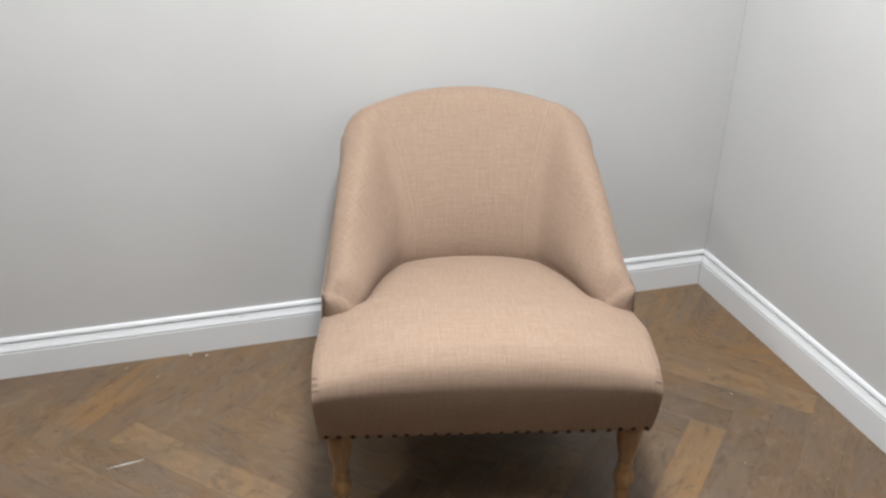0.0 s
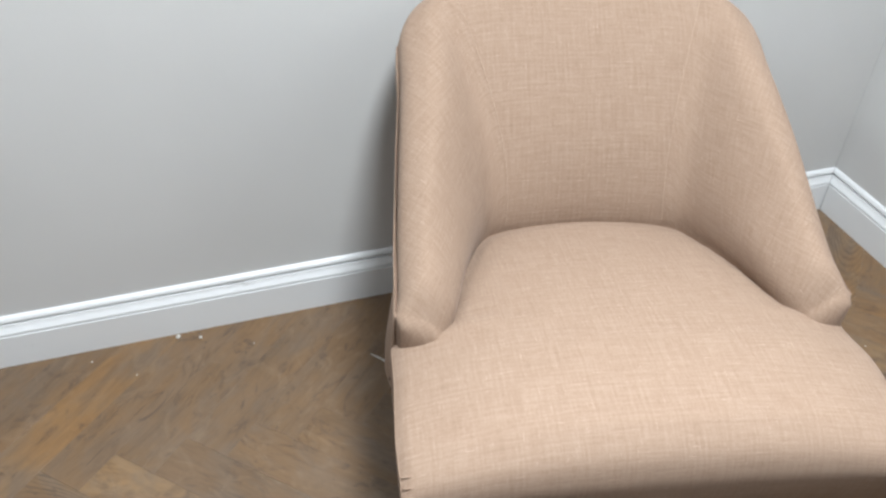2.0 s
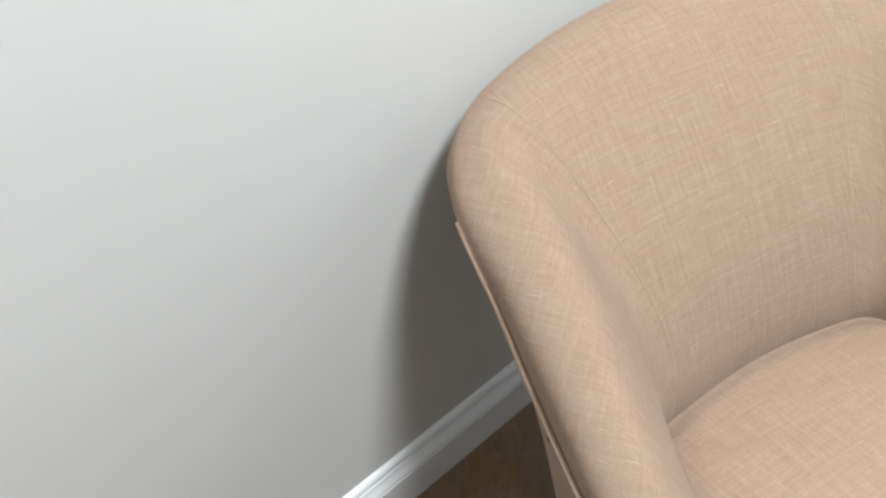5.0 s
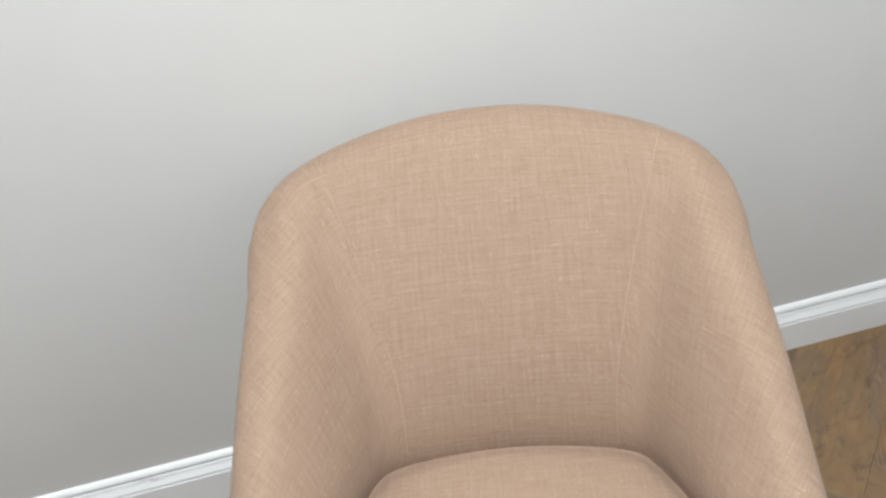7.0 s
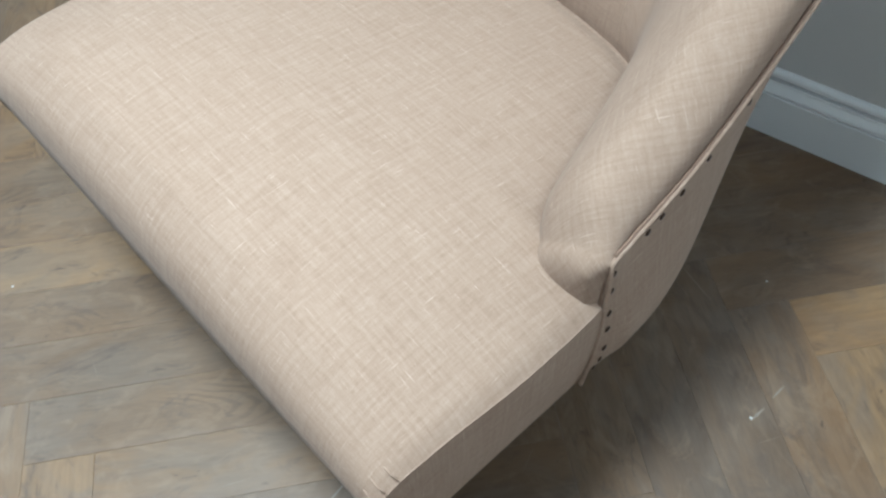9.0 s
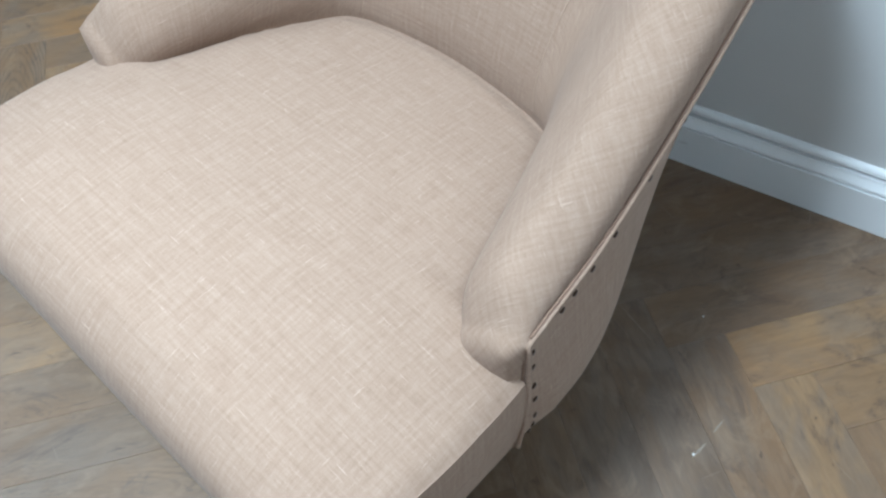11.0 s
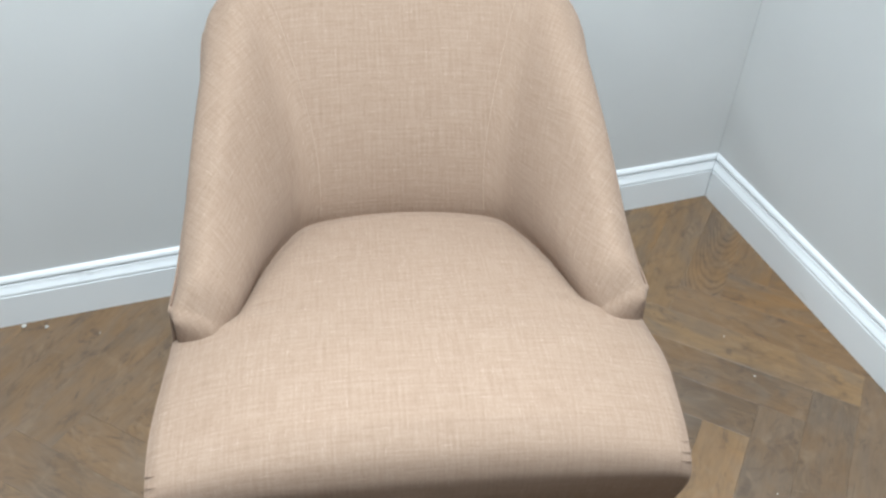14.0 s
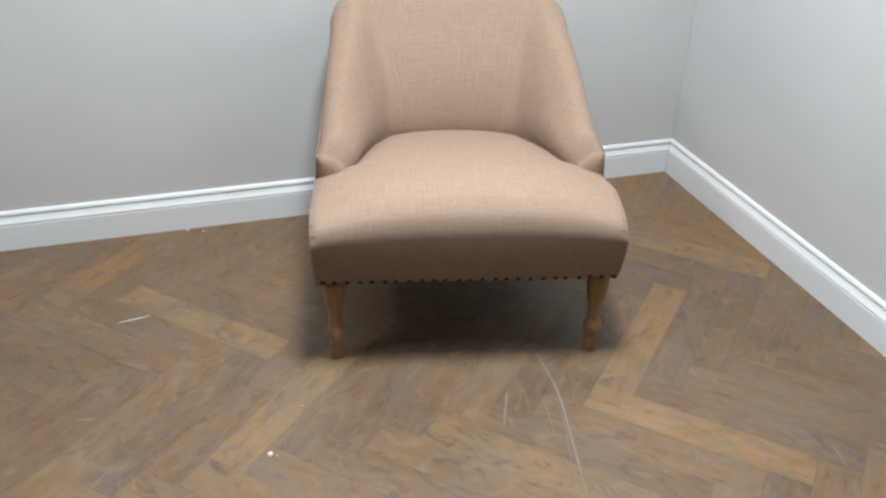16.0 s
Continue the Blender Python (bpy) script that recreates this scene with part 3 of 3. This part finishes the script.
# Boards with a strong ring figure, and boards stained ochre.
RINGED = {("B", 1, -1): 0.8, ("A", -12, 0): 0.55}
OCHRE = {("B", 2, -1): 1.0, ("A", 2, 0): 1.0, ("A", 1, 0): 0.45, ("B", -13, -1): 0.9, ("A", -3, 1): 0.5, ("A", 3, 0): 0.9, ("B", 1, -1): 0.4, ("B", -1, -1): 0.5, ("B", -3, 0): 0.4, ("A", -1, 0): 0.3}


def clipped(poly, n, d):
    """The part of a polygon where n . p <= d."""
    out = []
    for a, b in zip(poly, poly[1:] + poly[:1]):
        fa, fb = n[0] * a[0] + n[1] * a[1] - d, n[0] * b[0] + n[1] * b[1] - d
        if fa <= 0:
            out.append(a)
        if fa * fb < 0:
            t = fa / (fa - fb)
            out.append((a[0] + t * (b[0] - a[0]), a[1] + t * (b[1] - a[1])))
    return out


def plank_bm(poly):
    """A thin board with a small chamfer round its top."""
    bm = bmesh.new()
    c = (sum(p[0] for p in poly) / len(poly), sum(p[1] for p in poly) / len(poly))
    levels = []
    for z, inset in ((-0.006, 0), (-0.0002, 0), (0.0, 0.0003)):
        levels.append([bm.verts.new((p[0] - inset * (1 if p[0] > c[0] else -1), p[1] - inset * (1 if p[1] > c[1] else -1), z)) for p in poly])
    for lo, hi in zip(levels, levels[1:]):
        for k in range(len(poly)):
            bm.faces.new((lo[k], lo[(k + 1) % len(poly)], hi[(k + 1) % len(poly)], hi[k]))
    bm.faces.new(levels[-1])
    return bm


FULL = [(0, 0), (PLANK_L, 0), (PLANK_L, PLANK_W), (0, PLANK_W)]
FULL = [(min(max(x, GAP), PLANK_L - GAP), min(max(y, GAP), PLANK_W - GAP)) for x, y in FULL]
full_mesh = None
root2 = math.sqrt(2)
START = (-0.3950, -0.3180)  # a corner of the pattern's first row
far_planks = []
places = []
for k in range(-60, 60):
    for j in range(-12, 12):
        a0, b0 = k * PLANK_W + j * PLANK_L, k * PLANK_W - j * PLANK_L
        places.append((a0, b0, -45, tone_of("A", k, j), ("A", k, j)))
        places.append((a0 + PLANK_L + PLANK_W, b0 + PLANK_W - PLANK_L, 45, tone_of("B", k, j), ("B", k, j)))
for a, b, turn, shade, board in places:
    x, y = START[0] + (a + b) / root2, START[1] + (b - a) / root2
    m = pose(x, y, 0, 0, 0, turn)
    inv = m.inverted()
    poly = list(FULL)
    for nx, ny, d in ((1, 0, SET + 0.06), (-1, 0, -WEST + 0.06), (0, 1, SET + 0.06), (0, -1, -SOUTH + 0.06)):
        n = inv.to_3x3() @ Vector((nx, ny, 0))
        poly = clipped(poly, n, d - nx * x - ny * y) if poly else poly
    if len(poly) < 3:
        continue
    centre = m @ Vector((PLANK_L / 2, PLANK_W / 2, 0))
    if centre.x < -2.30 or centre.y < -1.85:
        far_planks.append((m, poly))
        continue
    if poly == FULL and full_mesh:
        ob = new("plank", full_mesh)
        ob.parent = floor
    else:
        ob = part("plank", plank_bm(poly), OAK, floor, smooth=False)
        if poly == FULL:
            full_mesh = ob.data
    ob.matrix_local = m
    ob.color = (shade, RINGED.get(board, 0.0), OCHRE.get(board, 0.0), 1)
verts, faces = [], []
for m, poly in far_planks:
    base = len(verts)
    verts += [tuple(m @ Vector((px, py, z))) for z in (-0.006, 0) for px, py in poly]
    count = len(poly)
    faces.append([base + count + i for i in range(count)])
    faces += [[base + i, base + (i + 1) % count, base + count + (i + 1) % count, base + count + i] for i in range(count)]
mesh = bpy.data.meshes.new("far_planks")
mesh.from_pydata(verts, [], faces)
mesh.materials.append(OAK)
rest = new("far_planks", mesh)
rest.parent = floor
rest.color = (0.45, 0.0, 0.0, 1)
tagged(rest, "the same herringbone planks farther off", kind="stuff")


# ---- marks and crumbs on the floor ----
def scuff(points, wide, label, mat=None):
    """A pale scratch that lies on the planks as a thin smear."""
    line = spline([(x, y, 0) for x, y in points], 4 * len(points) + 6)
    bm = bmesh.new()
    left, right = [], []
    for i, p in enumerate(line):
        t = Vector(line[min(i + 1, len(line) - 1)] - line[max(i - 1, 0)]).normalized()
        n = Vector((-t.y, t.x, 0))
        w = wide * (0.25 + 0.75 * math.sin(math.pi * (i + 0.5) / len(line))) * random.uniform(0.6, 1.2) / 2
        left.append(bm.verts.new(Vector(p) + n * w + Vector((0, 0, 0.0007))))
        right.append(bm.verts.new(Vector(p) - n * w + Vector((0, 0, 0.0007))))
    for i in range(len(line) - 1):
        bm.faces.new((left[i], right[i], right[i + 1], left[i + 1]))
    part("scuff", bm, mat or SCUFF, floor, label, smooth=False)


scuff([(-1.684, -0.413), (-1.648, -0.408), (-1.607, -0.402)], 0.0045, "white scrape on the planks", CHIP)
scuff([(-1.158, -0.158), (-1.138, -0.182), (-1.119, -0.209)], 0.006, "white scrape on the planks", CHIP)
scuff([(-0.774, -0.755), (-0.781, -0.907), (-0.810, -1.043), (-0.850, -1.210)], 0.0045, "long pale scratch from a dragged leg")
scuff([(-0.880, -0.870), (-0.905, -0.925), (-0.932, -0.985)], 0.0035, "pale scratch from a dragged leg")
scuff([(-0.676, -0.893), (-0.606, -0.899)], 0.004, "pale scratch")
scuff([(-0.311, -1.200), (-0.323, -1.270)], 0.003, "pale scratch")
scuff([(-0.412, -0.380), (-0.417, -0.402)], 0.003, "pale scrape beside the chair")
scuff([(-0.420, -0.420), (-0.427, -0.444)], 0.004, "pale scrape beside the chair")
scuff([(-0.816, -0.880), (-0.826, -0.960), (-0.842, -1.040)], 0.0014, "fine scratch beside the long one")
scuff([(-0.792, -0.930), (-0.812, -1.020), (-0.838, -1.110)], 0.0014, "fine scratch beside the long one")
scuff([(-0.850, -0.900), (-0.866, -0.965)], 0.0014, "fine scratch beside the long one")
scuff([(-1.76, -0.735), (-1.715, -0.742)], 0.004, "pale scrape")


def crumb(x, y, size, seed):
    """A broken flake of plaster."""
    rng = random.Random(seed)
    bm = bmesh.new()
    bmesh.ops.create_icosphere(bm, subdivisions=1, radius=size)
    for v in bm.verts:
        v.co *= rng.uniform(0.65, 1.2)
        v.co.z = max(v.co.z * 0.6, -size * 0.35)
    low_ = min(v.co.z for v in bm.verts)
    for v in bm.verts:
        v.co.z -= low_
    ob = part("plaster_crumb", bm, CHIP, None, smooth=False)
    ob.matrix_world = pose(x, y, 0.0, 0, 0, rng.uniform(0, 360))
    tagged(ob, "tiny white plaster crumb lying on the planks", "debris", "crumbs on the floor")


for n_, (x, y, size) in enumerate([(-1.501, -0.010, 0.0055), (-1.460, -0.022, 0.0042), (-1.395, -0.937, 0.0068), (-1.383, -0.942, 0.0035), (-0.213, -0.417, 0.0028), (-0.214, -0.523, 0.0028),
                                   (-0.488, -0.248, 0.0022), (-1.659, -0.031, 0.0035), (-1.582, -0.087, 0.0025), (-0.326, -0.755, 0.0022), (-0.182, -0.846, 0.0020), (-1.365, -0.067, 0.0022),
                                   (-0.428, -0.441, 0.0030), (-1.314, -0.812, 0.0025)]):
    crumb(x, y, size if size > 0.004 else size * 0.75, n_)
